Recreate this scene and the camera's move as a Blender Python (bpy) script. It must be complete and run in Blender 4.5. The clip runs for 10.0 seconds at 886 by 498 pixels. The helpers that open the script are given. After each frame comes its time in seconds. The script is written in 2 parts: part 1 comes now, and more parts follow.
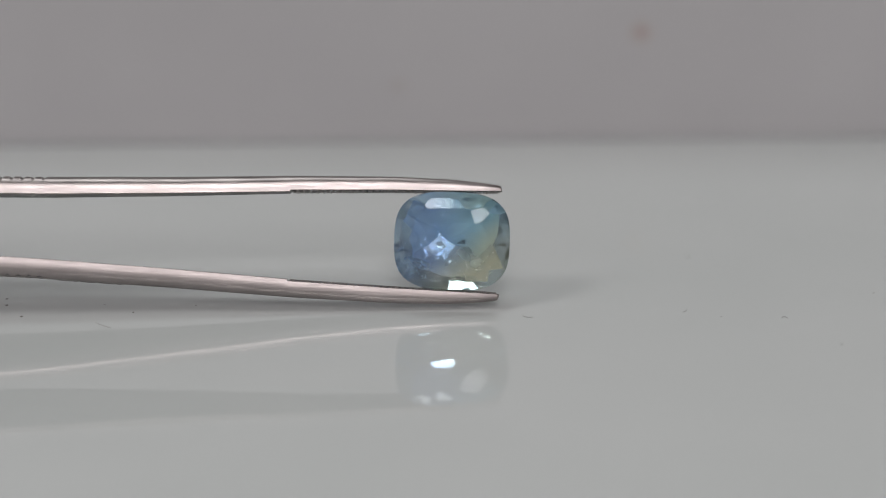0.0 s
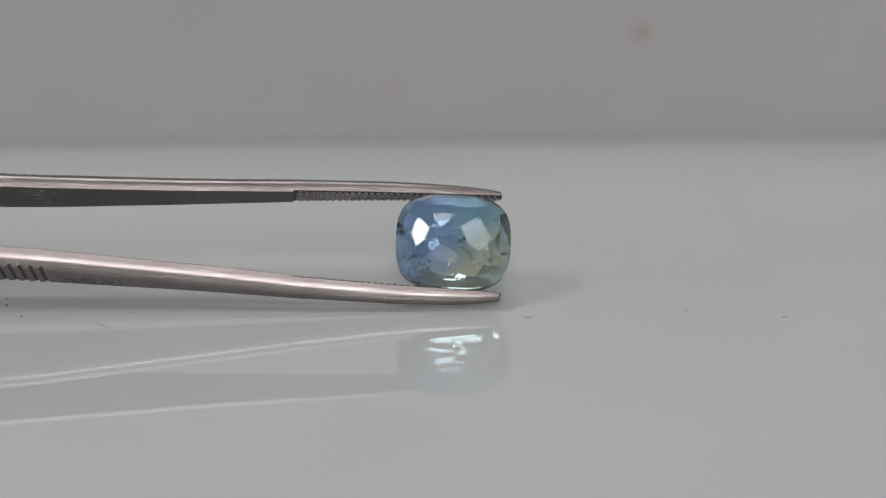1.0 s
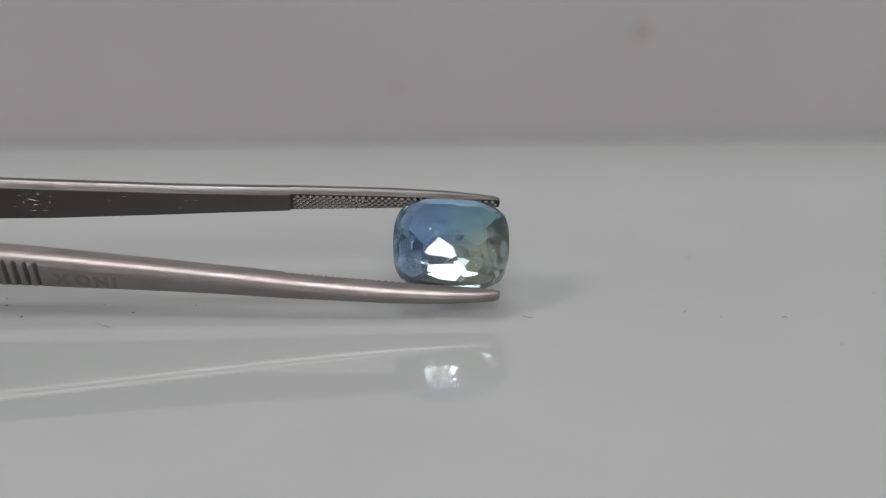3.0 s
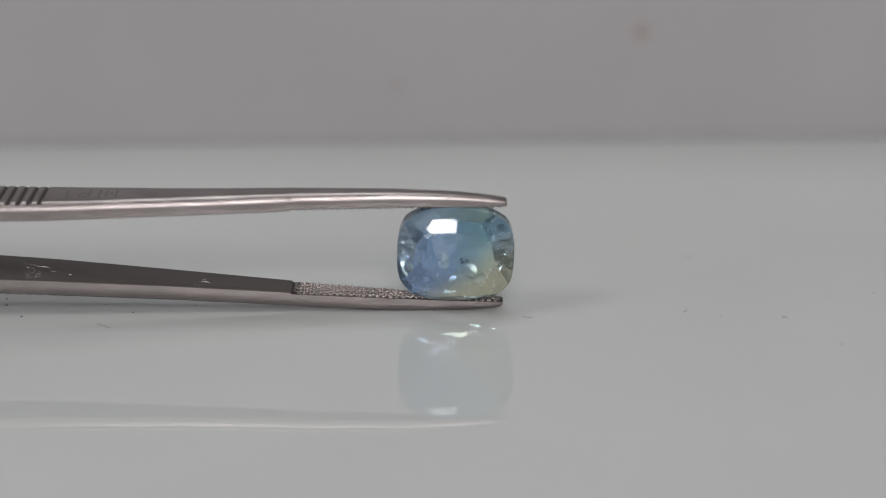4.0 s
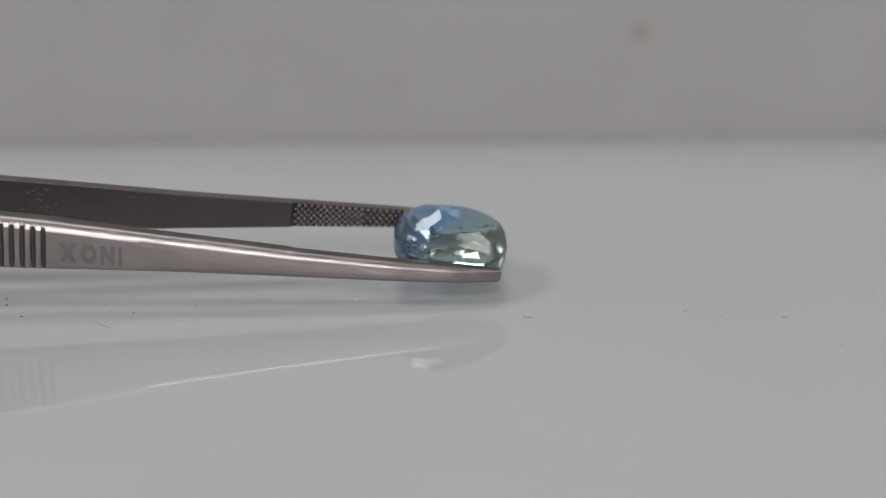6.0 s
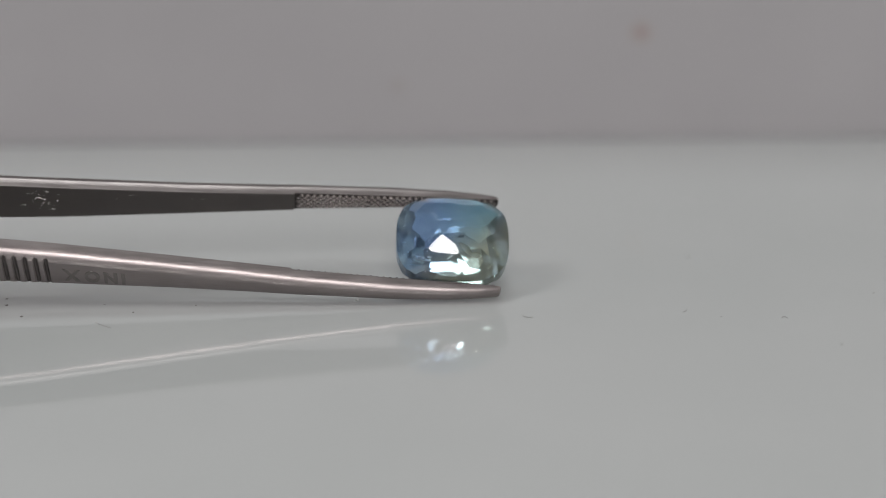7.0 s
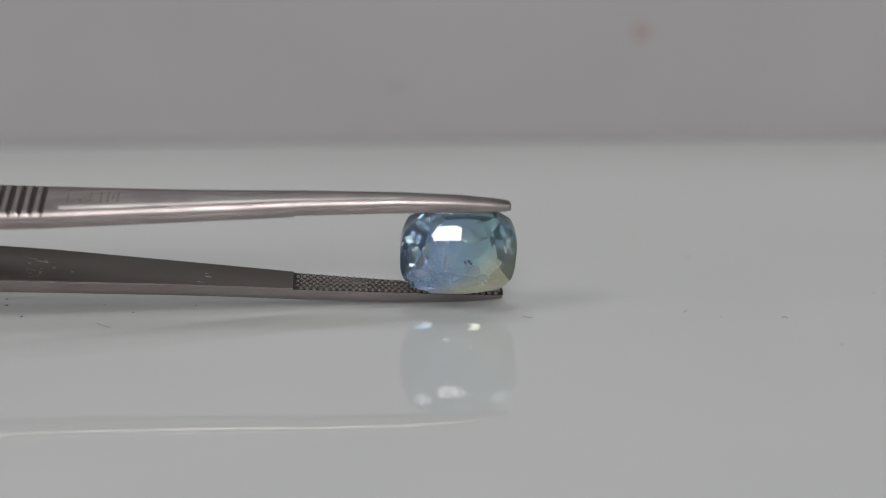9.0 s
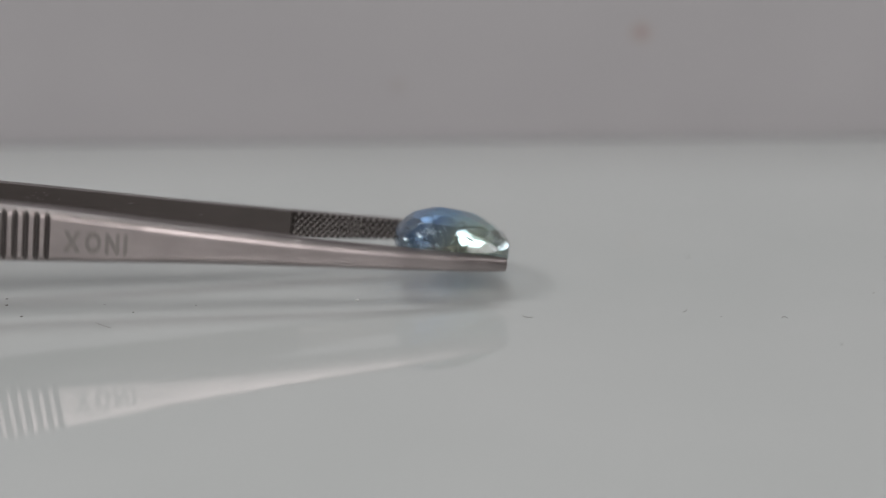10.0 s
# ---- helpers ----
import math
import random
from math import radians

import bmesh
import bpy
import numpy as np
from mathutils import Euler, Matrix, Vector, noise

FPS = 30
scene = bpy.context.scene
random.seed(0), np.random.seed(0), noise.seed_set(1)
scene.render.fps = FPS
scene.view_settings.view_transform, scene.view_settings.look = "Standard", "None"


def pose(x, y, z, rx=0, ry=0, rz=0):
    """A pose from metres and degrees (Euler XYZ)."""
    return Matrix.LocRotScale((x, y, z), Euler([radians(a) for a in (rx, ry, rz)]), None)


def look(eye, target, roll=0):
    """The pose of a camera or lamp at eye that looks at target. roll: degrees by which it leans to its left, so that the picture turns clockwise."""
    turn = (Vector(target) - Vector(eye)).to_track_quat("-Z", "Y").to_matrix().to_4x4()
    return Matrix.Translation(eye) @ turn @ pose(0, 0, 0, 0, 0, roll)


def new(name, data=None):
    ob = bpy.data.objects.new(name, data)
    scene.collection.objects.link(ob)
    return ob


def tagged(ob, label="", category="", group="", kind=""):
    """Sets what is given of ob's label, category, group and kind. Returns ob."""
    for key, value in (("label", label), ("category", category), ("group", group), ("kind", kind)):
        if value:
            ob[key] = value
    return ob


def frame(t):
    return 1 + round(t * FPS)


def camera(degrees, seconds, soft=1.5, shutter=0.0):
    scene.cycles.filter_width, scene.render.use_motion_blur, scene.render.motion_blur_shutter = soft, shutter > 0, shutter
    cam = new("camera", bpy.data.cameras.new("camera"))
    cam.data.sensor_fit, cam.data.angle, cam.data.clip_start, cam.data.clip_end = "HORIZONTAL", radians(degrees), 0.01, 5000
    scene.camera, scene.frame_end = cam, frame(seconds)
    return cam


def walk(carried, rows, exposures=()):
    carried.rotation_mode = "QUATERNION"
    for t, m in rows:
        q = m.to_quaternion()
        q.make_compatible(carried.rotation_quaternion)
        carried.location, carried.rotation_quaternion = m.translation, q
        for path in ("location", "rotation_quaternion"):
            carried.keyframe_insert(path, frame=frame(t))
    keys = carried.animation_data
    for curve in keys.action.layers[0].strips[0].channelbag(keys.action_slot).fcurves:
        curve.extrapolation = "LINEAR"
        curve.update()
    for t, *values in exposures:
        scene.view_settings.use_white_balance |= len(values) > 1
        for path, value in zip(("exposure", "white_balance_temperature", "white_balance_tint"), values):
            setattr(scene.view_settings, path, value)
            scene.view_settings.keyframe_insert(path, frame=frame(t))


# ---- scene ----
MM = 0.001

# ---------------------------------------------------------------- camera
cam = camera(28, 10.0, soft=1.0, shutter=0.5)
EYE = (-0.78 * MM, -145.95 * MM, 50.66 * MM)
AIM = (-0.78 * MM, 0.0, 4.74 * MM)
cam.data.dof.use_dof = True
cam.data.dof.focus_distance = 0.152
cam.data.dof.aperture_fstop = 12.5
walk(cam, [(0.0, look(EYE, AIM)), (10.0, look(EYE, AIM))], exposures=[(0.0, 0.0), (10.0, 0.0)])

# ---------------------------------------------------------------- world and lamps
world = bpy.data.worlds.new("world")
scene.world = world
world.use_nodes = True
world.node_tree.nodes["Background"].inputs[0].default_value = (0.9, 0.95, 1.0, 1)
world.node_tree.nodes["Background"].inputs[1].default_value = 0.1


def area_lamp(name, eye, target, sx, sy, watts, colour):
    data = bpy.data.lights.new(name, "AREA")
    data.shape, data.size, data.size_y, data.energy, data.color = "RECTANGLE", sx, sy, watts, colour
    ob = new(name, data)
    ob.matrix_world = look(eye, target)
    return ob


area_lamp("softbox_lamp", (0.02, -0.645, 0.42), (0, 0, 0), 0.25, 0.21, 2.05, (1.0, 0.965, 0.965))
area_lamp("side_lamp", (-0.453, -0.221, 0.486), (0, 0, 0), 0.17, 0.17, 1.0, (1.0, 0.97, 0.965))
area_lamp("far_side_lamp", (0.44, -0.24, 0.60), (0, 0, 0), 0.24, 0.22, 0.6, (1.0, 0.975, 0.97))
area_lamp("desk_lamp", (0.008, -0.42, 0.62), (0, 0, 0), 0.10, 0.07, 0.27, (1.0, 0.97, 0.965))
area_lamp("window_light", (-0.1, -1.2, 0.27), (0, 0, 0), 0.9, 0.36, 1.0, (1.0, 0.97, 0.97))
area_lamp("ceiling_lamp", (-0.15, 0.25, 1.55), (-0.1, 0, 0), 0.5, 0.5, 4.2, (0.96, 1.0, 1.0))


# ---------------------------------------------------------------- materials
def material(name, colour, rough=0.5, metal=0.0, spec=0.5):
    m = bpy.data.materials.new(name)
    m.use_nodes = True
    p = m.node_tree.nodes["Principled BSDF"]
    p.inputs["Base Color"].default_value = (*colour, 1)
    p.inputs["Roughness"].default_value = rough
    p.inputs["Metallic"].default_value = metal
    p.inputs["Specular IOR Level"].default_value = spec
    return m, m.node_tree, p


def coords(nt, scale):
    tc = nt.nodes.new("ShaderNodeTexCoord")
    mp = nt.nodes.new("ShaderNodeMapping")
    mp.inputs["Scale"].default_value = scale
    nt.links.new(tc.outputs["Object"], mp.inputs["Vector"])
    return mp.outputs["Vector"]


def noise_tex(nt, scale, detail=3.0, rough=0.55, squeeze=(1, 1, 1)):
    n = nt.nodes.new("ShaderNodeTexNoise")
    n.inputs["Scale"].default_value = scale
    n.inputs["Detail"].default_value = detail
    n.inputs["Roughness"].default_value = rough
    nt.links.new(coords(nt, squeeze), n.inputs["Vector"])
    return n.outputs["Fac"]


def ramp(nt, fac, stops):
    r = nt.nodes.new("ShaderNodeValToRGB")
    while len(r.color_ramp.elements) < len(stops):
        r.color_ramp.elements.new(0.5)
    for e, (at, c) in zip(r.color_ramp.elements, stops):
        e.position, e.color = at, (*c, 1)
    nt.links.new(fac, r.inputs["Fac"])
    return r.outputs["Color"]


def math_node(nt, op, a, b):
    n = nt.nodes.new("ShaderNodeMath")
    n.operation = op
    for i, v in enumerate((a, b)):
        if isinstance(v, (int, float)):
            n.inputs[i].default_value = v
        else:
            nt.links.new(v, n.inputs[i])
    return n.outputs[0]


def mixed(nt, fac, a, b, blend="MIX"):
    n = nt.nodes.new("ShaderNodeMix")
    n.data_type, n.blend_type = "RGBA", blend
    for i, v in ((0, fac), (6, a), (7, b)):
        if isinstance(v, (int, float)):
            n.inputs[i].default_value = v
        elif isinstance(v, tuple):
            n.inputs[i].default_value = (*v, 1)
        else:
            nt.links.new(v, n.inputs[i])
    return n.outputs[2]


def bumped(nt, p, height, strength, distance):
    b = nt.nodes.new("ShaderNodeBump")
    b.inputs["Strength"].default_value = strength
    b.inputs["Distance"].default_value = distance
    nt.links.new(height, b.inputs["Height"])
    nt.links.new(b.outputs["Normal"], p.inputs["Normal"])


def tabletop_material():
    m, nt, p = material("glossy_white_laminate", (0.6, 0.61, 0.6), 0.05)
    p.inputs["IOR"].default_value = 1.6
    cloud = noise_tex(nt, 22, 3)
    nt.links.new(ramp(nt, cloud, [(0.3, (0.525, 0.548, 0.542)), (0.7, (0.562, 0.58, 0.576))]), p.inputs["Base Color"])
    smear = noise_tex(nt, 60, 4, squeeze=(0.5, 1.6, 1))
    nt.links.new(ramp(nt, smear, [(0.35, (0.004,) * 3), (0.75, (0.022,) * 3)]), p.inputs["Roughness"])
    return m


def backdrop_material():
    m, nt, p = material("matt_grey_board", (0.46, 0.44, 0.445), 0.65)
    cloud = noise_tex(nt, 18, 4)
    base = ramp(nt, cloud, [(0.3, (0.386, 0.374, 0.385)), (0.7, (0.43, 0.418, 0.428))])
    # two small brown stains
    tc = nt.nodes.new("ShaderNodeTexCoord")
    wob = nt.nodes.new("ShaderNodeTexNoise")
    wob.inputs["Scale"].default_value = 900
    nt.links.new(tc.outputs["Object"], wob.inputs["Vector"])
    for at, radius, colour, much in STAINS:
        d = nt.nodes.new("ShaderNodeVectorMath")
        d.operation = "DISTANCE"
        nt.links.new(tc.outputs["Object"], d.inputs[0])
        d.inputs[1].default_value = at
        k = math_node(nt, "ADD", math_node(nt, "DIVIDE", d.outputs["Value"], radius), math_node(nt, "MULTIPLY", wob.outputs["Fac"], 0.8))
        fac = nt.nodes.new("ShaderNodeMapRange")
        fac.inputs["From Min"].default_value, fac.inputs["From Max"].default_value = 1.6, 0.7
        fac.inputs["To Max"].default_value = much
        nt.links.new(k, fac.inputs["Value"])
        base = mixed(nt, fac.outputs[0], base, colour)
    nt.links.new(base, p.inputs["Base Color"])
    bumped(nt, p, noise_tex(nt, 2500, 3), 0.15, 0.0001)
    return m


def steel_material(name, light, dark, rough, lines=1.0, metal=1.0):
    m, nt, p = material(name, light, rough, metal, 0.3)
    brush = noise_tex(nt, 1.0, 4, 0.6, (80, 7000, 7000))
    cloud = noise_tex(nt, 260, 3)
    tone = mixed(nt, brush, dark, light)
    tone = mixed(nt, 0.25, tone, ramp(nt, cloud, [(0.35, dark), (0.65, light)]))
    nt.links.new(tone, p.inputs["Base Color"])
    nt.links.new(ramp(nt, brush, [(0.3, (rough - 0.08,) * 3), (0.75, (rough + 0.1,) * 3)]), p.inputs["Roughness"])
    p.inputs["Anisotropic"].default_value = 0.3
    bumped(nt, p, brush, 0.3 * lines, 0.00002)
    return m


def gem_material(name, rough):
    m, nt, p = material(name, (0.7, 0.82, 0.95), rough)
    p.inputs["IOR"].default_value = 1.77
    p.inputs["Transmission Weight"].default_value = 0.92
    # a yellow-green zone in the lower corner, blue elsewhere
    tc = nt.nodes.new("ShaderNodeTexCoord")
    sep = nt.nodes.new("ShaderNodeSeparateXYZ")
    nt.links.new(tc.outputs["Object"], sep.inputs[0])
    ax = math_node(nt, "MULTIPLY", sep.outputs["X"], 0.62)
    az = math_node(nt, "MULTIPLY", sep.outputs["Z"], -0.78)
    along = math_node(nt, "ADD", math_node(nt, "ADD", ax, az), math_node(nt, "MULTIPLY", noise_tex(nt, 420, 2), 0.0012))
    fac = nt.nodes.new("ShaderNodeMapRange")
    fac.inputs["From Min"].default_value, fac.inputs["From Max"].default_value = 0.0008, 0.0034
    nt.links.new(along, fac.inputs["Value"])
    cloud = noise_tex(nt, 500, 3)
    blue = ramp(nt, cloud, [(0.3, (0.245, 0.415, 0.75)), (0.7, (0.39, 0.585, 0.88))])
    # violet-blue turns to teal across the stone
    side = nt.nodes.new("ShaderNodeMapRange")
    side.inputs["From Min"].default_value, side.inputs["From Max"].default_value = -0.001, 0.0035
    nt.links.new(math_node(nt, "ADD", sep.outputs["X"], math_node(nt, "MULTIPLY", cloud, 0.002)), side.inputs["Value"])
    blue = mixed(nt, side.outputs[0], blue, ramp(nt, cloud, [(0.3, (0.27, 0.55, 0.68)), (0.7, (0.42, 0.69, 0.80))]))
    nt.links.new(mixed(nt, fac.outputs[0], blue, (0.80, 0.83, 0.60)), p.inputs["Base Color"])
    return m


def void_material(name, rough, clear=1.0):
    """Thin hollows inside the stone: small feathers and the added glint sheets."""
    m, nt, p = material(name, (0.97, 0.98, 1.0), rough)
    p.inputs["IOR"].default_value = 0.6
    p.inputs["Transmission Weight"].default_value = clear
    return m


def plain(name, colour, rough=0.6, metal=0.0, scale=300):
    m, nt, p = material(name, colour, rough, metal)
    n = noise_tex(nt, scale, 3)
    lo = tuple(c * 0.88 for c in colour)
    hi = tuple(min(1, c * 1.08) for c in colour)
    nt.links.new(ramp(nt, n, [(0.3, lo), (0.7, hi)]), p.inputs["Base Color"])
    return m


# ---------------------------------------------------------------- mesh helpers
def mesh_of(name, bm, mats, smooth=None):
    bmesh.ops.recalc_face_normals(bm, faces=bm.faces)
    me = bpy.data.meshes.new(name)
    bm.to_mesh(me)
    bm.free()
    for m in mats if isinstance(mats, (list, tuple)) else [mats]:
        me.materials.append(m)
    if smooth is not None:
        me.polygons.foreach_set("use_smooth", [True] * len(me.polygons))
        me.set_sharp_from_angle(angle=radians(smooth))
    return me


def part(name, bm, mats, parent, label="", smooth=None):
    ob = new(name, mesh_of(name, bm, mats, smooth))
    ob.parent = parent
    return tagged(ob, label)


def box(bm, lo, hi):
    r = bmesh.ops.create_cube(bm, size=1)
    for v in r["verts"]:
        v.co = Vector(((lo[i] + hi[i]) / 2 + v.co[i] * (hi[i] - lo[i]) for i in range(3)))
    return r["verts"]


def bevel_all(bm, width, segments=2):
    bmesh.ops.bevel(bm, geom=list(bm.edges), offset=width, segments=segments, affect="EDGES", profile=0.5)


def lerp_table(table, x):
    xs, vs = zip(*table)
    return float(np.interp(x, xs, vs))


# ---------------------------------------------------------------- the setting
BOARD_YAW = 2.26
BOARD_AT = (0.0, 57.29 * MM, 0.0)
BOARD = pose(*BOARD_AT, 0, 0, BOARD_YAW)


def on_board(x, z):
    """A place on the board's front, in the board's own space."""
    return (x * MM / math.cos(radians(BOARD_YAW)), 0.0, z * MM)


STAINS = [(on_board(22.2, 12.8), 1.25 * MM, (0.30, 0.19, 0.14), 0.5),
          (on_board(-6.1, 6.7), 1.0 * MM, (0.28, 0.22, 0.18), 0.22)]


def build_setting():
    bm = bmesh.new()
    box(bm, (-0.7, -0.45, -0.03), (0.7, 0.35, 0.0))
    bevel_all(bm, 0.002)
    top = new("tabletop", mesh_of("tabletop", bm, tabletop_material()))
    tagged(top, "glossy off-white tabletop with faint mirror reflections", "table", kind="structure")

    bm = bmesh.new()
    box(bm, (-0.45, 0.0, 0.0), (0.45, 0.006, 0.065))
    bevel_all(bm, 0.0004)
    board = new("backdrop", mesh_of("backdrop", bm, backdrop_material()))
    board.matrix_world = BOARD
    tagged(board, "matt grey backdrop board with brown stains standing on the table", "backdrop", kind="structure")

    paint = plain("room_paint", (0.62, 0.61, 0.6), 0.8, scale=6)
    for name, lo, hi in (("wall_north", (-1.6, 1.5, -0.75), (1.6, 1.6, 1.65)), ("wall_south", (-1.6, -1.6, -0.75), (1.6, -1.5, 1.65)),
                         ("wall_east", (1.5, -1.5, -0.75), (1.6, 1.5, 1.65)), ("wall_west", (-1.6, -1.5, -0.75), (-1.5, 1.5, 1.65)),
                         ("floor", (-1.6, -1.6, -0.85), (1.6, 1.6, -0.75)), ("ceiling", (-1.6, -1.6, 1.65), (1.6, 1.6, 1.75))):
        bm = bmesh.new()
        box(bm, lo, hi)
        ob = new(name, mesh_of(name, bm, paint))
        tagged(ob, "plain pale painted room " + name.split("_")[0], name.split("_")[0], kind="structure")


# ---------------------------------------------------------------- the tweezers
# stations along an arm, millimetres from the stone's middle towards the tip
INNER = [(-140, 0.25), (-128, 0.6), (-112, 2.6), (-95, 3.2), (-75, 2.9), (-55, 2.7), (-39, 2.72), (-34.2, 2.85), (-24, 3.30), (-13.4, 3.86), (-5, 4.16), (0, 4.27), (4.4, 4.40)]
WIDTH = [(-140, 6.0), (-110, 7.6), (-80, 8.2), (-58, 6.9), (-39, 5.05), (-34.2, 4.62), (-24, 3.45), (-13.4, 2.45), (-5, 1.85), (0, 1.55), (3.25, 1.28), (4.05, 1.12), (4.17, 0.8)]
DEPTH = [(-140, 1.1), (-80, 1.35), (-39, 1.5), (-34.2, 1.48), (-13.4, 1.36), (-5, 1.28), (0, 1.08), (2.65, 0.78), (3.85, 0.58), (4.05, 0.5), (4.17, 0.3)]
TEETH_FROM, TEETH_TO = -13.75, 3.85
GROOVE_FROM, GROOVE_PITCH = -34.55, 0.88


def groove_depth(x):
    if x > GROOVE_FROM + 0.2 or x < -62:
        return 0.0
    k = ((GROOVE_FROM - x) / GROOVE_PITCH) % 1.0
    d = min(k, 1 - k) * GROOVE_PITCH
    return 0.24 * max(0.0, 1 - (d / 0.25) ** 2)


def arm_depth(x, side):
    """Thickness of an arm; the upper one is ground thinner."""
    return lerp_table(DEPTH, x) * (0.91 if side > 0 else 1.0)


def arm_half(x, side):
    """Half of an arm's outline across, from the inner edge over a flat side and a short shoulder to the outer face, and its inner offset."""
    w, h, i = lerp_table(WIDTH, x) / 2, arm_depth(x, side), lerp_table(INNER, x)
    if x < TEETH_FROM - 0.15:
        i -= 0.14
        h += 0.14
    c = min(0.62, 0.42 * w)
    hs = 0.52 * h
    half = [(w - 0.05, 0.0), (w, 0.05), (w, hs * 0.5), (w, hs)]
    for dy, dz in ((0.10, 0.27), (0.30, 0.56), (0.60, 0.82), (1.0, 1.0)):
        half.append((w - c * dy, hs + (h - hs) * dz))
    half.append((w * 0.45, h + 0.03))
    return half, h + 0.03 - groove_depth(x), i


def arm_section(x, side):
    """One closed loop across an arm, in metres; side is 1 for the upper and -1 for the lower arm."""
    half, cap, i = arm_half(x, side)
    loop = [(y, min(z, cap)) for y, z in half] + [(-y, min(z, cap)) for y, z in reversed(half)]
    return [Vector((x * MM, y * MM, side * (i + z) * MM)) for y, z in loop]


def arm_mesh(side):
    xs = list(np.arange(-140, -62, 3.0)) + list(np.arange(-62, -34.2, 0.055)) + list(np.arange(-34.1, -14.1, 0.7))
    xs += [-13.95, -13.87, -13.65] + list(np.arange(-12.9, 3.0, 0.7)) + [3.25, 3.65, 3.9, 4.05, 4.12, 4.17]
    bm = bmesh.new()
    loops = [[bm.verts.new(p) for p in arm_section(x, side)] for x in xs]
    n = len(loops[0])
    for k, (a, b) in enumerate(zip(loops, loops[1:])):
        half, cap, _ = arm_half((xs[k] + xs[k + 1]) / 2, side)
        deep = groove_depth((xs[k] + xs[k + 1]) / 2) > 0.12
        for j in range(n):
            f = bm.faces.new((a[j], a[(j + 1) % n], b[(j + 1) % n], b[j]))
            # inner face, its edges and the floor under the teeth get shade-dark steel
            low = min(j, n - 2 - j)
            if deep and 0 <= low < len(half) and half[low][1] > cap:
                f.material_index = 3
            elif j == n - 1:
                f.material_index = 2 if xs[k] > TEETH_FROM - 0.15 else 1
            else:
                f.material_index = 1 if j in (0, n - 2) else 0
    bm.faces.new(loops[0])
    bm.faces.new(loops[-1])
    return bm


def teeth_mesh(side):
    """Rows of small pyramids, set like a knurl, on an arm's inner face."""
    bm = bmesh.new()
    row = 0.28
    col = 0
    x = TEETH_FROM + 0.2
    while x < TEETH_TO:
        w = lerp_table(WIDTH, x) / 2 - 0.24
        z0 = lerp_table(INNER, x) + 0.02
        rows = max(1, round(2 * w / 0.62))
        step = 2 * w / rows
        for r in range(rows + (col % 2)):
            y = -w + (r + (0.5 if col % 2 == 0 else 0.0)) * step
            y = max(-w, min(w, y))
            ring = [bm.verts.new(Vector((x + dx * 0.21, y + dy * 0.22, side * z0)) * MM) for dx, dy in ((1, 0), (0, 1), (-1, 0), (0, -1))]
            crown = [bm.verts.new(Vector((x + dx * 0.11, y + dy * 0.12, side * (z0 - 0.17))) * MM) for dx, dy in ((1, 0), (0, 1), (-1, 0), (0, -1))]
            for j in range(4):
                bm.faces.new((ring[j], ring[(j + 1) % 4], crown[(j + 1) % 4], crown[j]))
            bm.faces.new(crown)
        x += row
        col += 1
    return bm


def scratches_mesh(side, seed):
    """Thin bright scuffs on an arm's inner face, beside the grooved grip."""
    rng = random.Random(seed)
    bm = bmesh.new()
    for _ in range(30):
        x = rng.gauss(-35.6, 0.7) if rng.random() < 0.85 else rng.uniform(-33, -20)
        w = lerp_table(WIDTH, x) / 2 - 0.4
        y = rng.uniform(-w, w * 0.6)
        a, length, thick = rng.uniform(-0.35, 0.35), rng.uniform(0.2, 0.95), rng.uniform(0.009, 0.016)
        z = side * (lerp_table(INNER, x) - 0.145)
        d, n = Vector((math.cos(a), math.sin(a), 0)), Vector((-math.sin(a), math.cos(a), 0))
        c = Vector((x, y, z))
        lift = Vector((0, 0, -side * 0.012))
        low = [bm.verts.new((c + d * sx * length / 2 + n * sy * thick - lift) * MM) for sx, sy in ((-1, 0), (0, -1), (1, 0), (0, 1))]
        top = bm.verts.new((c + lift) * MM)
        for k in range(4):
            bm.faces.new((low[k], low[(k + 1) % 4], top))
    return bm


def letters_mesh(word, height, gap):
    cu = bpy.data.curves.new("letters", "FONT")
    cu.body, cu.size, cu.extrude, cu.space_character, cu.offset = word, height / 0.72, 0.00003, gap, 0.00009
    cu.bevel_depth, cu.bevel_resolution = 0.00004, 1
    ob = new("letters", cu)
    me = bpy.data.meshes.new_from_object(ob.evaluated_get(bpy.context.evaluated_depsgraph_get()))
    bpy.data.objects.remove(ob)
    return me


# strokes of the worn mark: middle along the arm, width, and both ends across it
WORN_BARS = ((-32.55, 0.17, -0.8, 0.7), (-32.2, 0.4, -0.75, -0.58), (-31.5, 0.18, -0.8, -0.05), (-31.05, 0.7, -0.8, -0.62), (-31.05, 0.7, -0.08, 0.1),
             (-30.7, 0.2, -0.6, 0.75), (-29.85, 0.18, -0.8, 0.75), (-29.25, 0.16, -0.8, 0.72), (-28.85, 0.2, -0.25, 0.3), (-28.45, 0.16, -0.75, 0.72))


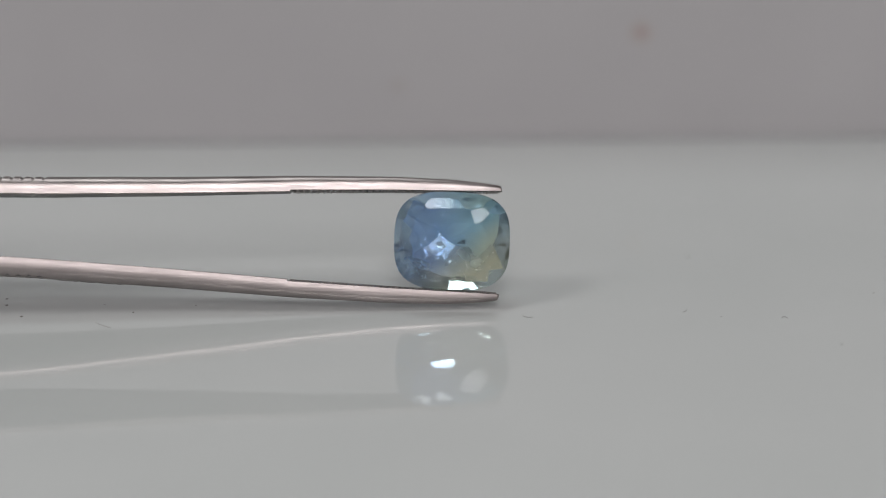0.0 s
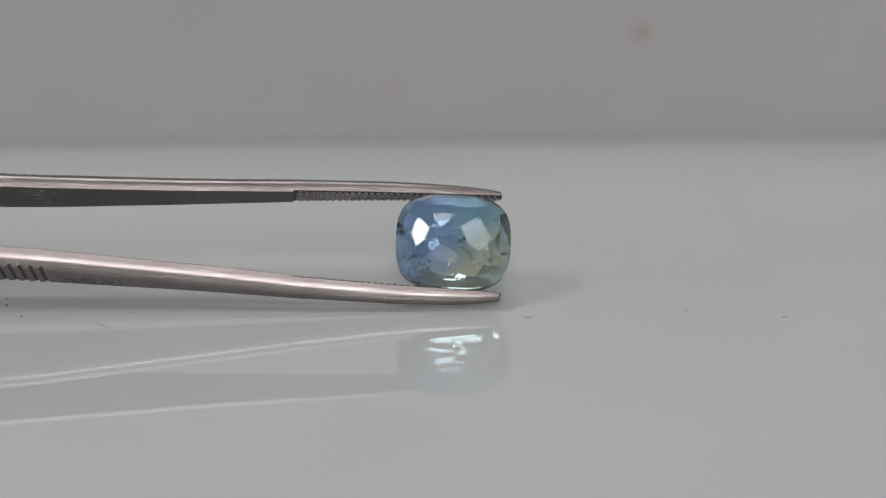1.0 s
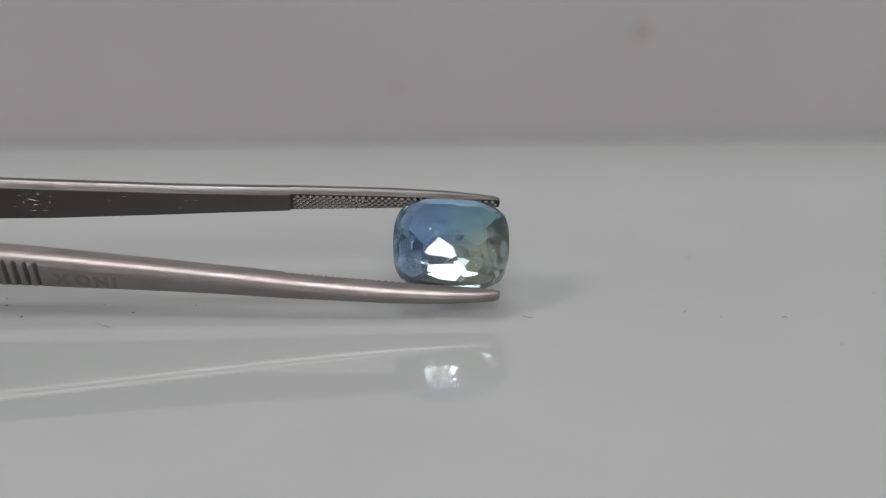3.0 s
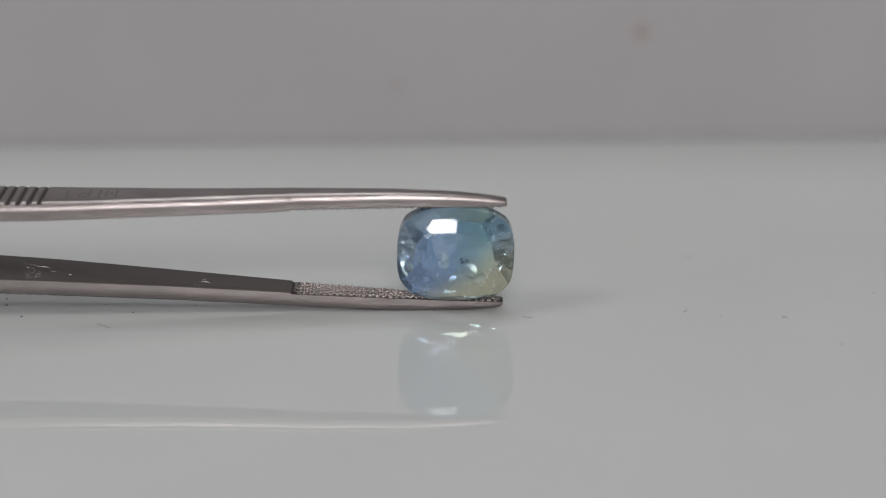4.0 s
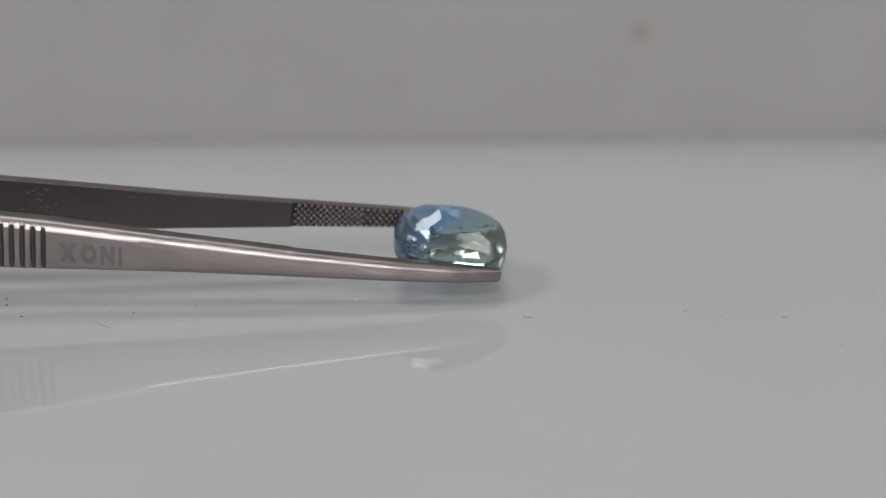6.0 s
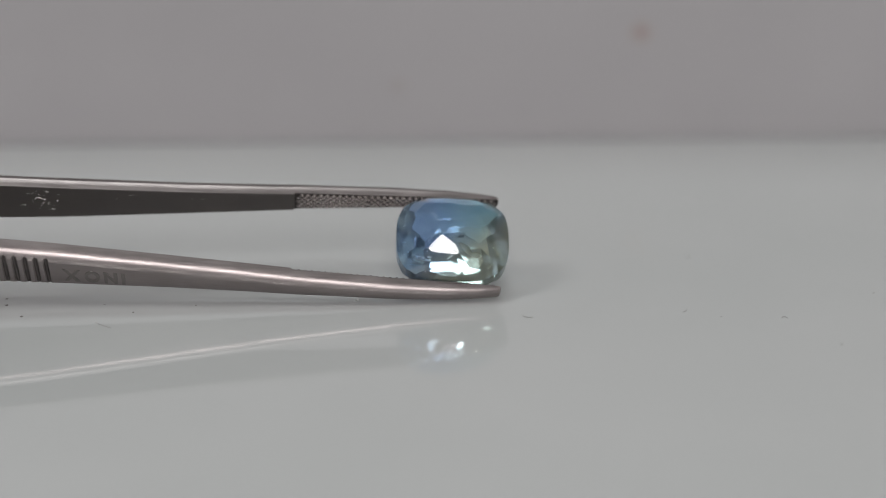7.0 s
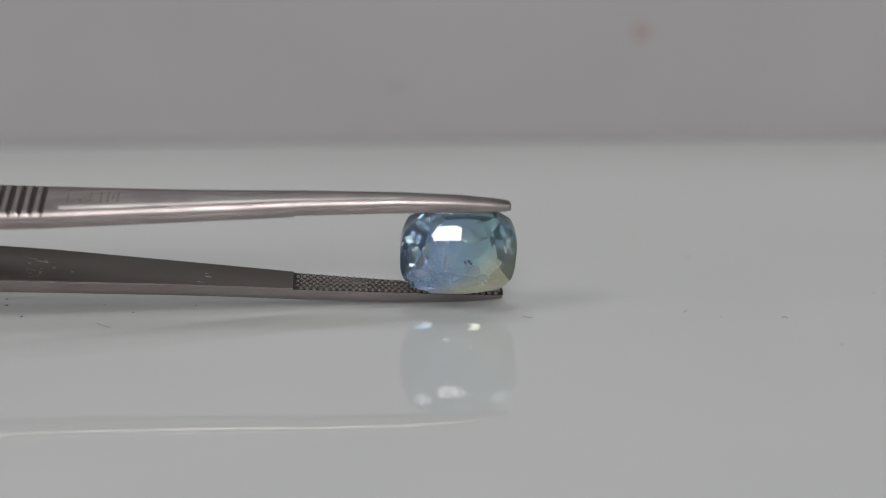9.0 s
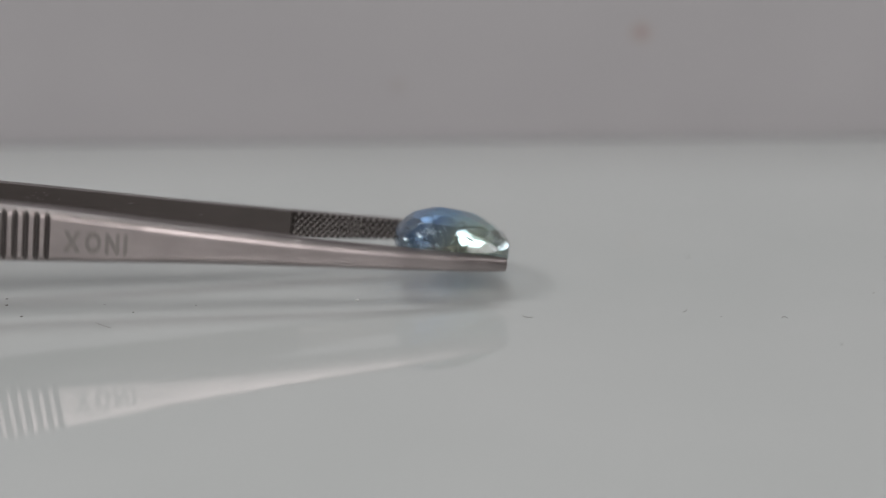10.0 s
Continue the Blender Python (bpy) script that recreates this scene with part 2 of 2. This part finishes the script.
def build_tweezers():
    satin = steel_material("satin_steel", (0.43, 0.382, 0.376), (0.24, 0.213, 0.209), 0.36, 1.8)
    # the arms' inner faces: steel coloured darker to stand for their shade
    inner = steel_material("shaded_inner_steel", (0.105, 0.09, 0.085), (0.07, 0.061, 0.057), 0.42, 0.3, 0.25)
    tooth = steel_material("knurled_steel", (0.55, 0.505, 0.487), (0.34, 0.31, 0.30), 0.27, 0.6, 0.85)
    scuff = plain("scuffed_steel", (0.66, 0.63, 0.61), 0.35, 0.8, 3000)
    # floor under the teeth, painted dark for the shade between them
    tooth_gap = steel_material("shaded_gap_steel", (0.07, 0.062, 0.058), (0.04, 0.035, 0.033), 0.45)
    # darker steel for the floors of the grip grooves
    groove_dark = steel_material("dark_groove_steel", (0.17, 0.153, 0.147), (0.09, 0.08, 0.077), 0.42)
    etched = plain("etched_steel", (0.25, 0.23, 0.222), 0.45, 0.9, 3000)
    root = new("gem_tweezers")
    tagged(root, "satin stainless steel gem tweezers with serrated tips gripping a stone", "tweezers")
    arms = {}
    for side in (1, -1):
        arm = part("arm", arm_mesh(side), [satin, inner, tooth_gap, groove_dark], root, "satin steel arm with grooved grip", smooth=24.5)
        arms[side] = arm
        part("scuff_marks", scratches_mesh(side, 7 + side), scuff, arm, "bright scuff marks on the inner face")
        part("grip_teeth", teeth_mesh(side), tooth, arm, "dark knurled gripping teeth")
    bm = bmesh.new()
    box(bm, (-0.146, -0.003, -0.0016), (-0.136, 0.003, 0.0016))
    bevel_all(bm, 0.0006)
    part("rear_joint", bm, satin, root)
    # the steel mark on the lower arm's outer face, reading towards the handle
    x = -28.0
    for letter in "INOX":
        me = letters_mesh(letter, 1.7 * MM, 1.0)
        me.materials.clear()
        me.materials.append(etched)
        xs = [v.co.x for v in me.vertices]
        mid = (min(xs) + max(xs)) / 2
        wide = (max(xs) - min(xs)) * 0.66 / MM
        cx = x - wide / 2
        z = -(lerp_table(INNER, cx) - 0.14 + lerp_table(DEPTH, cx) + 0.17) * MM
        slope = (lerp_table(INNER, cx + 0.5) + lerp_table(DEPTH, cx + 0.5)) - (lerp_table(INNER, cx - 0.5) + lerp_table(DEPTH, cx - 0.5))
        ob = new("engraved_letter", me)
        ob.parent = arms[-1]
        ob.matrix_local = Matrix.Translation((cx * MM, -0.62 * MM, z + 0.00002)) @ Matrix.Rotation(math.atan(slope), 4, "Y") @ Matrix.Rotation(math.pi, 4, "X") @ Matrix.Rotation(math.pi, 4, "Z") @ Matrix.Diagonal((0.66, 1, 1, 1)) @ Matrix.Translation((-mid, 0, 0))
        tagged(ob, "dark engraved letter")
        x -= wide + 0.33
    # a worn mark that cannot be read on the upper arm
    for cx, wide, near, far in WORN_BARS:
        z = lerp_table(INNER, cx) - 0.14 + arm_depth(cx, 1) + 0.17
        bm = bmesh.new()
        box(bm, ((cx - wide / 2) * MM, near * MM, (z - 0.05) * MM), ((cx + wide / 2) * MM, far * MM, (z + 0.012) * MM))
        part("engraved_bar", bm, etched, arms[1], "worn engraved mark")
    return root


# ---------------------------------------------------------------- the stone
def rim_reach(angle, cx, cz):
    """How far it is from (cx, cz) to the girdle in the direction angle, and the girdle's normal there."""
    lo, hi = 0.0, 12.0
    ca, sa = math.cos(angle), math.sin(angle)
    for _ in range(40):
        mid = (lo + hi) / 2
        if abs((cx + mid * ca) / RIM_X) ** RIM_POWER + abs((cz + mid * sa) / RIM_Z) ** RIM_POWER < 1:
            lo = mid
        else:
            hi = mid
    x, z = (cx + lo * ca) / RIM_X, (cz + lo * sa) / RIM_Z
    n = Vector((math.copysign(abs(x) ** (RIM_POWER - 1), x) / RIM_X, math.copysign(abs(z) ** (RIM_POWER - 1), z) / RIM_Z)).normalized()
    return lo, n


RIM_X, RIM_Z, RIM_POWER = 4.93, 4.18, 3.0
CULET = (-1.2, 3.45, 0.25)
# share of the way from culet to girdle, and height over the girdle's plane, in millimetres
PROFILE = ((0.0, 3.45), (0.34, 3.02), (0.62, 2.5), (0.86, 1.65), (1.0, 0.95))


# a place on the dome, the facet's direction, and how much deeper than that place it is cut
EXTRA_FACETS = (((2.15, -2.29, 2.62), (0.27, -0.91, 0.33), 0.05), ((-3.0, -2.52, 1.8), (-0.44, -0.79, 0.42), -0.065),
                ((1.64, -2.53, -1.97), (0.19, -0.84, -0.50), 0.0), ((2.78, -1.62, -3.19), (0.14, -0.63, -0.77), -0.03))


def gem_mesh():
    rng = random.Random(5)
    bm = bmesh.new()
    box(bm, (-7 * MM, -7 * MM, -7 * MM), (7 * MM, 7 * MM, 7 * MM))

    def cut(point, n):
        geom = list(bm.verts) + list(bm.edges) + list(bm.faces)
        r = bmesh.ops.bisect_plane(bm, geom=geom, dist=1e-7, plane_co=Vector(point) * MM, plane_no=Vector(n).normalized(), clear_outer=True)
        edges = [e for e in r["geom_cut"] if isinstance(e, bmesh.types.BMEdge)]
        if edges:
            bmesh.ops.edgenet_fill(bm, edges=edges)

    for k in range(56):
        a = 2 * math.pi * (k + 0.5) / 56
        reach, n = rim_reach(a, 0, 0)
        cut((reach * math.cos(a), 0, reach * math.sin(a)), (n.x, 0, n.y))
    # front: four rings of facets that meet in an off-centre culet
    for (u0, h0), (u1, h1), count, turn in zip(PROFILE, PROFILE[1:], (7, 8, 10, 18), (0.75, 0.0, 0.5, 0.5)):
        for k in range(count):
            a = 2 * math.pi * (k + turn) / count + (rng.uniform(-0.1, 0.1) if abs(((k + turn) / count) % 1 - 0.25) > 0.02 else 0.0)
            reach, n = rim_reach(a, CULET[0], CULET[2])
            slope = (h0 - h1) / ((u1 - u0) * reach) * (1 + rng.uniform(-0.05, 0.05))
            out = Vector((math.cos(a), math.sin(a))).lerp(n, u1 * 0.9).normalized()
            slope /= max(0.6, out.x * math.cos(a) + out.y * math.sin(a))
            at = (CULET[0] + u0 * reach * math.cos(a), -h0, CULET[2] + u0 * reach * math.sin(a))
            cut(at, (out.x * slope, -1, out.y * slope))
    # broad facets that the cutter added to the dome
    for at, n, deep in EXTRA_FACETS:
        n = Vector(n).normalized()
        cut(Vector(at) + n * -deep, n)
    # back: a broad table inside two rings
    for tilt, count, turn, u, h in ((58, 16, 0.0, 1.0, 0.2), (36, 10, 0.5, 0.80, 1.0), (17, 8, 0.25, 0.45, 1.42)):
        for k in range(count):
            a = 2 * math.pi * (k + turn) / count + rng.uniform(-0.05, 0.05)
            reach, n = rim_reach(a, 0, 0)
            b = radians(tilt + rng.uniform(-4, 4))
            cut((u * reach * math.cos(a), h, u * reach * math.sin(a)), (n.x * math.sin(b), math.cos(b), n.y * math.sin(b)))
    cut((0, 1.5, 0), (0.04, 1, -0.05))
    bm.normal_update()
    for f in bm.faces:
        f.material_index = 1 if abs(f.normal.y) < 0.25 else 0
    return bm


# middle, tilt in degrees and reach of each sheet added for inner glints, in millimetres
GLINT_SHEETS = (((0.9, -0.6, -0.9), (62, 10, 35), 0.95), ((1.8, -0.9, -1.6), (78, -20, 25), 0.6), ((-2.4, -0.2, -1.6), (55, 15, 10), 0.8), ((-1.0, -0.9, -0.2), (70, 0, 60), 0.7),
         ((-0.3, -0.4, -1.5), (58, -8, -50), 0.6))


def build_gem():
    root = new("cushion_gemstone", mesh_of("cushion_gemstone", gem_mesh(), [gem_material("blue_sapphire", 0.0), gem_material("frosted_girdle", 0.14)]))
    tagged(root, "cushion-cut pale blue sapphire with a yellowish corner held in tweezers", "gemstone")
    rng = random.Random(11)
    white, shiny = plain("white_feather_and_sparkle", (0.93, 0.95, 0.97), 0.5, scale=4000), void_material("bright_feather", 0.0)
    dark = plain("dark_crystal", (0.03, 0.045, 0.06), 0.4, scale=4000)

    def flecks(name, mat, label, clusters):
        bm = bmesh.new()
        for (cx, cy, cz), spread, size, count in clusters:
            for _ in range(count):
                c = Vector((cx + rng.gauss(0, spread[0]), cy + rng.gauss(0, spread[1]), cz + rng.gauss(0, spread[2])))
                turn = Euler([rng.uniform(0, 6.3) for _ in range(3)]).to_matrix()
                s = size * rng.uniform(0.5, 1.5)
                n = rng.randint(4, 6)
                vs = [bm.verts.new((c + turn @ Vector((s * math.cos(6.283 * k / n), s * rng.uniform(0.4, 1) * math.sin(6.283 * k / n), 0))) * MM) for k in range(n)]
                tip = bm.verts.new((c + turn @ Vector((0, 0, s * 0.25))) * MM)
                low = bm.verts.new((c + turn @ Vector((0, 0, -s * 0.25))) * MM)
                for k in range(n):
                    bm.faces.new((vs[k], vs[(k + 1) % n], tip))
                    bm.faces.new((vs[(k + 1) % n], vs[k], low))
        tagged(part(name, bm, mat, root, label), kind="stuff")

    # the last four clusters are white flecks standing in for lower-rim sparkle
    flecks("white_inclusions_and_sparkle", white, "white feather-like inclusions and painted sparkle inside the stone",
           [((-1.2, -0.6, -0.6), (0.5, 0.4, 0.5), 0.07, 34), ((-2.6, -0.4, -2.0), (0.6, 0.4, 0.45), 0.11, 18), ((-3.6, 0.0, 0.2), (0.15, 0.3, 0.8), 0.05, 16),
            ((1.6, -0.3, -1.7), (0.7, 0.3, 0.4), 0.07, 22), ((0.2, -0.8, -0.5), (1.2, 0.6, 1.2), 0.03, 16), ((-3.2, -0.7, -2.2), (0.4, 0.25, 0.4), 0.06, 30), ((-2.2, -0.9, -2.5), (0.6, 0.2, 0.3), 0.05, 16),
            ((2.7, -0.6, -2.3), (0.5, 0.25, 0.35), 0.05, 14), ((0.4, -0.6, -2.9), (1.4, 0.2, 0.2), 0.05, 20)])
    flecks("glinting_inclusions", shiny, "small glinting inclusions inside the stone",
           [((-2.6, -0.6, -2.2), (0.6, 0.4, 0.4), 0.08, 14), ((-0.9, -1.4, -0.6), (0.6, 0.4, 0.5), 0.04, 16), ((2.0, -0.6, -1.8), (0.6, 0.3, 0.4), 0.07, 7)])
    # broad, thin hollow sheets, added in place of the facets' inner glints
    bm = bmesh.new()
    for (cx, cy, cz), tilt, reach in GLINT_SHEETS:
        turn = Euler([radians(a) for a in tilt]).to_matrix()
        n = 9
        rim = [bm.verts.new((Vector((cx, cy, cz)) + turn @ Vector((reach * rng.uniform(0.6, 1) * math.cos(6.283 * k / n), reach * rng.uniform(0.4, 0.75) * math.sin(6.283 * k / n), 0))) * MM) for k in range(n)]
        tip = bm.verts.new((Vector((cx, cy, cz)) + turn @ Vector((0, 0, 0.03))) * MM)
        low = bm.verts.new((Vector((cx, cy, cz)) + turn @ Vector((0, 0, -0.03))) * MM)
        for k in range(n):
            bm.faces.new((rim[k], rim[(k + 1) % n], tip))
            bm.faces.new((rim[(k + 1) % n], rim[k], low))
    tagged(part("glint_sheets", bm, void_material("milky_glint_sheet", 0.12, 0.5), root, "thin hollow sheets added for glints inside the stone"), kind="stuff")
    flecks("dark_inclusions", dark, "tiny dark crystals inside the stone",
           [((0.5, -1.0, -0.1), (0.18, 0.1, 0.06), 0.15, 8), ((-2.9, -0.4, -2.2), (0.12, 0.1, 0.1), 0.12, 4), ((1.1, -0.9, -0.15), (0.06, 0.05, 0.05), 0.09, 3), ((2.1, -0.8, -0.5), (0.2, 0.1, 0.2), 0.04, 5)])
    return root


# ---------------------------------------------------------------- dust
def build_dust():
    grey = plain("grey_dust", (0.17, 0.16, 0.15), 0.9, scale=4000)
    lint = plain("grey_lint", (0.30, 0.29, 0.28), 0.9, scale=4000)
    pale = plain("pale_dust", (0.75, 0.75, 0.74), 0.6, scale=4000)
    rng = random.Random(3)
    specks = ((-38.8, 0.5, 0.15), (-38.4, -1.2, 0.19), (-36.5, -4.1, 0.17), (-27.2, -3.0, 0.14), (-22.1, -1.2, 0.12), (-30.0, -1.0, 0.10),
              (22.1, 12.6, 0.16), (37.1, 2.1, 0.09), (31.6, -10.7, 0.12), (22.8, -4.1, 0.09), (12.4, 3.8, 0.06))
    for x, y, s in specks:
        bm = bmesh.new()
        bmesh.ops.create_icosphere(bm, subdivisions=2, radius=1)
        for v in bm.verts:
            v.co *= 0.75 + 0.5 * noise.noise(v.co * 1.7 + Vector((x, y, 0)))
            v.co = Vector((v.co.x * s * 1.3, v.co.y * s * 0.9, (v.co.z + 0.8) * s * 0.2)) * MM
        ob = new("dust_speck", mesh_of("dust_speck", bm, grey, 60))
        ob.matrix_world = pose(x * MM, y * MM, 0, 0, 0, rng.uniform(0, 180))
        tagged(ob, "tiny dark dust speck lying on the glossy tabletop", "dust", "dust on the table")
    # short hairs and lint
    hairs = ((-29.3, -6.4, 1.9, 0.9, lint, 320), (6.2, -4.4, 1.0, 1.6, lint, -30), (20.0, -2.8, 0.8, 0.8, lint, 60), (28.2, -4.4, 0.6, 0.6, lint, 140), (-8.2, 0.0, 0.35, 0.3, pale, 20))
    for x, y, length, bend, mat, turn in hairs:
        bm = bmesh.new()
        rings = []
        for k in range(9):
            f = k / 8
            c = Vector(((f - 0.5) * length, bend * (f - 0.5) ** 2, 0.05 + 0.06 * math.sin(f * 3.1)))
            r = 0.022 if mat is lint else 0.07
            rings.append([bm.verts.new((c + Vector((0, r * math.cos(a), r * math.sin(a)))) * MM) for a in (0, 1.57, 3.14, 4.71)])
        for a, b in zip(rings, rings[1:]):
            for j in range(4):
                bm.faces.new((a[j], a[(j + 1) % 4], b[(j + 1) % 4], b[j]))
        bm.faces.new(rings[0])
        bm.faces.new(rings[-1])
        ob = new("lint_fibre", mesh_of("lint_fibre", bm, mat, 60))
        ob.matrix_world = pose(x * MM, y * MM, 0, 0, 0, turn)
        tagged(ob, "short curled lint fibre lying on the glossy tabletop", "lint", "dust on the table")


build_setting()
tweezers = build_tweezers()
gem = build_gem()
build_dust()

# ---------------------------------------------------------------- motion
# seconds; x, y, z of the stone's middle in millimetres; roll, pitch and yaw in degrees
GRIP_ROWS = [
    (0.00, -0.05, -0.36, 5.54, 19.9, -2.57, 1.75),
    (0.30, -0.08, -0.10, 5.48, 24.6, -2.57, 1.94),
    (0.50, -0.06, 0.32, 5.19, 34.0, -2.73, 1.65),
    (0.80, 0.03, 0.65, 4.90, 41.8, -3.03, 1.54),
    (1.00, 0.06, 0.36, 5.07, 36.1, -2.94, 1.62),
    (1.30, 0.13, -0.57, 5.53, 21.5, -2.59, 1.75),
    (1.50, 0.24, -1.30, 5.49, 7.2, -2.23, 1.60),
    (1.70, 0.28, -1.98, 5.40, -5.5, -1.99, 1.24),
    (1.90, 0.29, -2.43, 5.35, -9.6, -1.81, 0.84),
    (2.10, 0.27, -1.58, 5.51, 2.5, -1.84, 0.62),
    (2.30, 0.12, -1.36, 5.76, 15.5, -2.04, 1.03),
    (2.50, 0.08, -0.70, 5.51, 30.4, -2.26, 1.07),
    (2.70, -0.17, -0.79, 5.24, 43.7, -2.90, 1.57),
    (2.90, -0.14, -0.97, 5.29, 47.5, -2.66, 1.26),
    (3.15, -0.08, -1.20, 5.36, 45.5, -2.36, 0.88),
    (3.40, 0.02, -1.42, 5.42, 33.5, -2.07, 0.49),
    (3.60, 0.13, -1.60, 5.48, 17.5, -1.83, 0.18),
    (3.80, 0.23, -1.79, 5.53, 4.2, -1.59, -0.13),
    (4.00, 0.28, -2.48, 5.36, -5.9, -1.55, 0.04),
    (4.15, 0.22, -2.57, 5.35, -9.5, -1.68, 0.50),
    (4.30, 0.16, -2.65, 5.35, -7.7, -1.82, 0.96),
    (4.50, 0.12, -1.43, 5.52, 6.5, -2.23, 2.35),
    (4.70, 0.09, 0.35, 5.08, 34.6, -2.98, 2.52),
    (5.00, 0.10, 1.89, 4.02, 50.7, -4.35, 3.86),
    (5.30, -0.01, 2.55, 3.63, 59.0, -4.78, 4.98),
    (5.50, -0.20, 2.88, 4.37, 70.5, -4.92, 5.74),
    (5.70, -0.23, 3.17, 4.14, 73.5, -5.24, 5.21),
    (5.95, -0.22, 3.11, 4.12, 76.5, -4.89, 4.91),
    (6.25, -0.18, 3.05, 4.09, 72.5, -4.46, 4.55),
    (6.55, -0.11, 2.98, 4.06, 62.5, -4.03, 4.19),
    (6.80, -0.05, 2.93, 4.03, 52.7, -3.67, 3.89),
    (7.00, -0.01, 2.96, 4.26, 48.5, -3.35, 3.62),
    (7.30, -0.17, 2.72, 4.74, 43.6, -3.10, 3.22),
    (7.50, -0.21, 2.66, 4.88, 39.1, -3.08, 2.92),
    (7.80, -0.07, 1.63, 5.52, 31.3, -2.91, 3.50),
    (8.00, -0.11, 0.65, 5.86, 26.7, -3.13, 4.35),
    (8.30, 0.10, -0.27, 6.14, 15.6, -3.02, 4.91),
    (8.50, 0.25, -0.43, 5.94, 8.2, -2.85, 4.56),
    (8.70, 0.38, -0.72, 5.81, -1.2, -2.49, 4.20),
    (8.80, 0.42, -0.92, 5.66, -6.7, -2.46, 3.92),
    (8.90, 0.45, -1.22, 5.54, -11.1, -2.35, 3.64),
    (9.00, 0.49, -1.62, 5.26, -18.5, -2.37, 3.07),
    (9.10, 0.44, -1.63, 5.25, -20.0, -2.48, 3.20),
    (9.20, 0.42, -1.12, 5.35, -14.4, -2.22, 3.41),
    (9.30, 0.40, -0.33, 5.46, -6.5, -2.08, 3.74),
    (9.40, 0.34, 0.34, 5.74, 8.1, -2.27, 4.28),
    (9.50, 0.29, 0.88, 5.79, 14.6, -2.63, 4.94),
    (9.60, 0.33, 1.72, 5.59, 25.6, -2.78, 5.25),
    (9.70, 0.39, 2.57, 5.17, 34.8, -3.28, 5.67),
    (9.80, 0.49, 3.49, 3.91, 53.3, -4.29, 5.94),
    (9.90, 0.43, 3.82, 4.16, 67.7, -4.33, 6.78),
    (10.00, -0.04, 3.31, 3.95, 90.1, -5.97, 8.06),
]


def motions():
    rows = [(t, pose(x * MM, y * MM, z * MM, -roll, -pitch, yaw)) for t, x, y, z, roll, pitch, yaw in GRIP_ROWS]
    walk(tweezers, rows)
    walk(gem, rows)


motions()
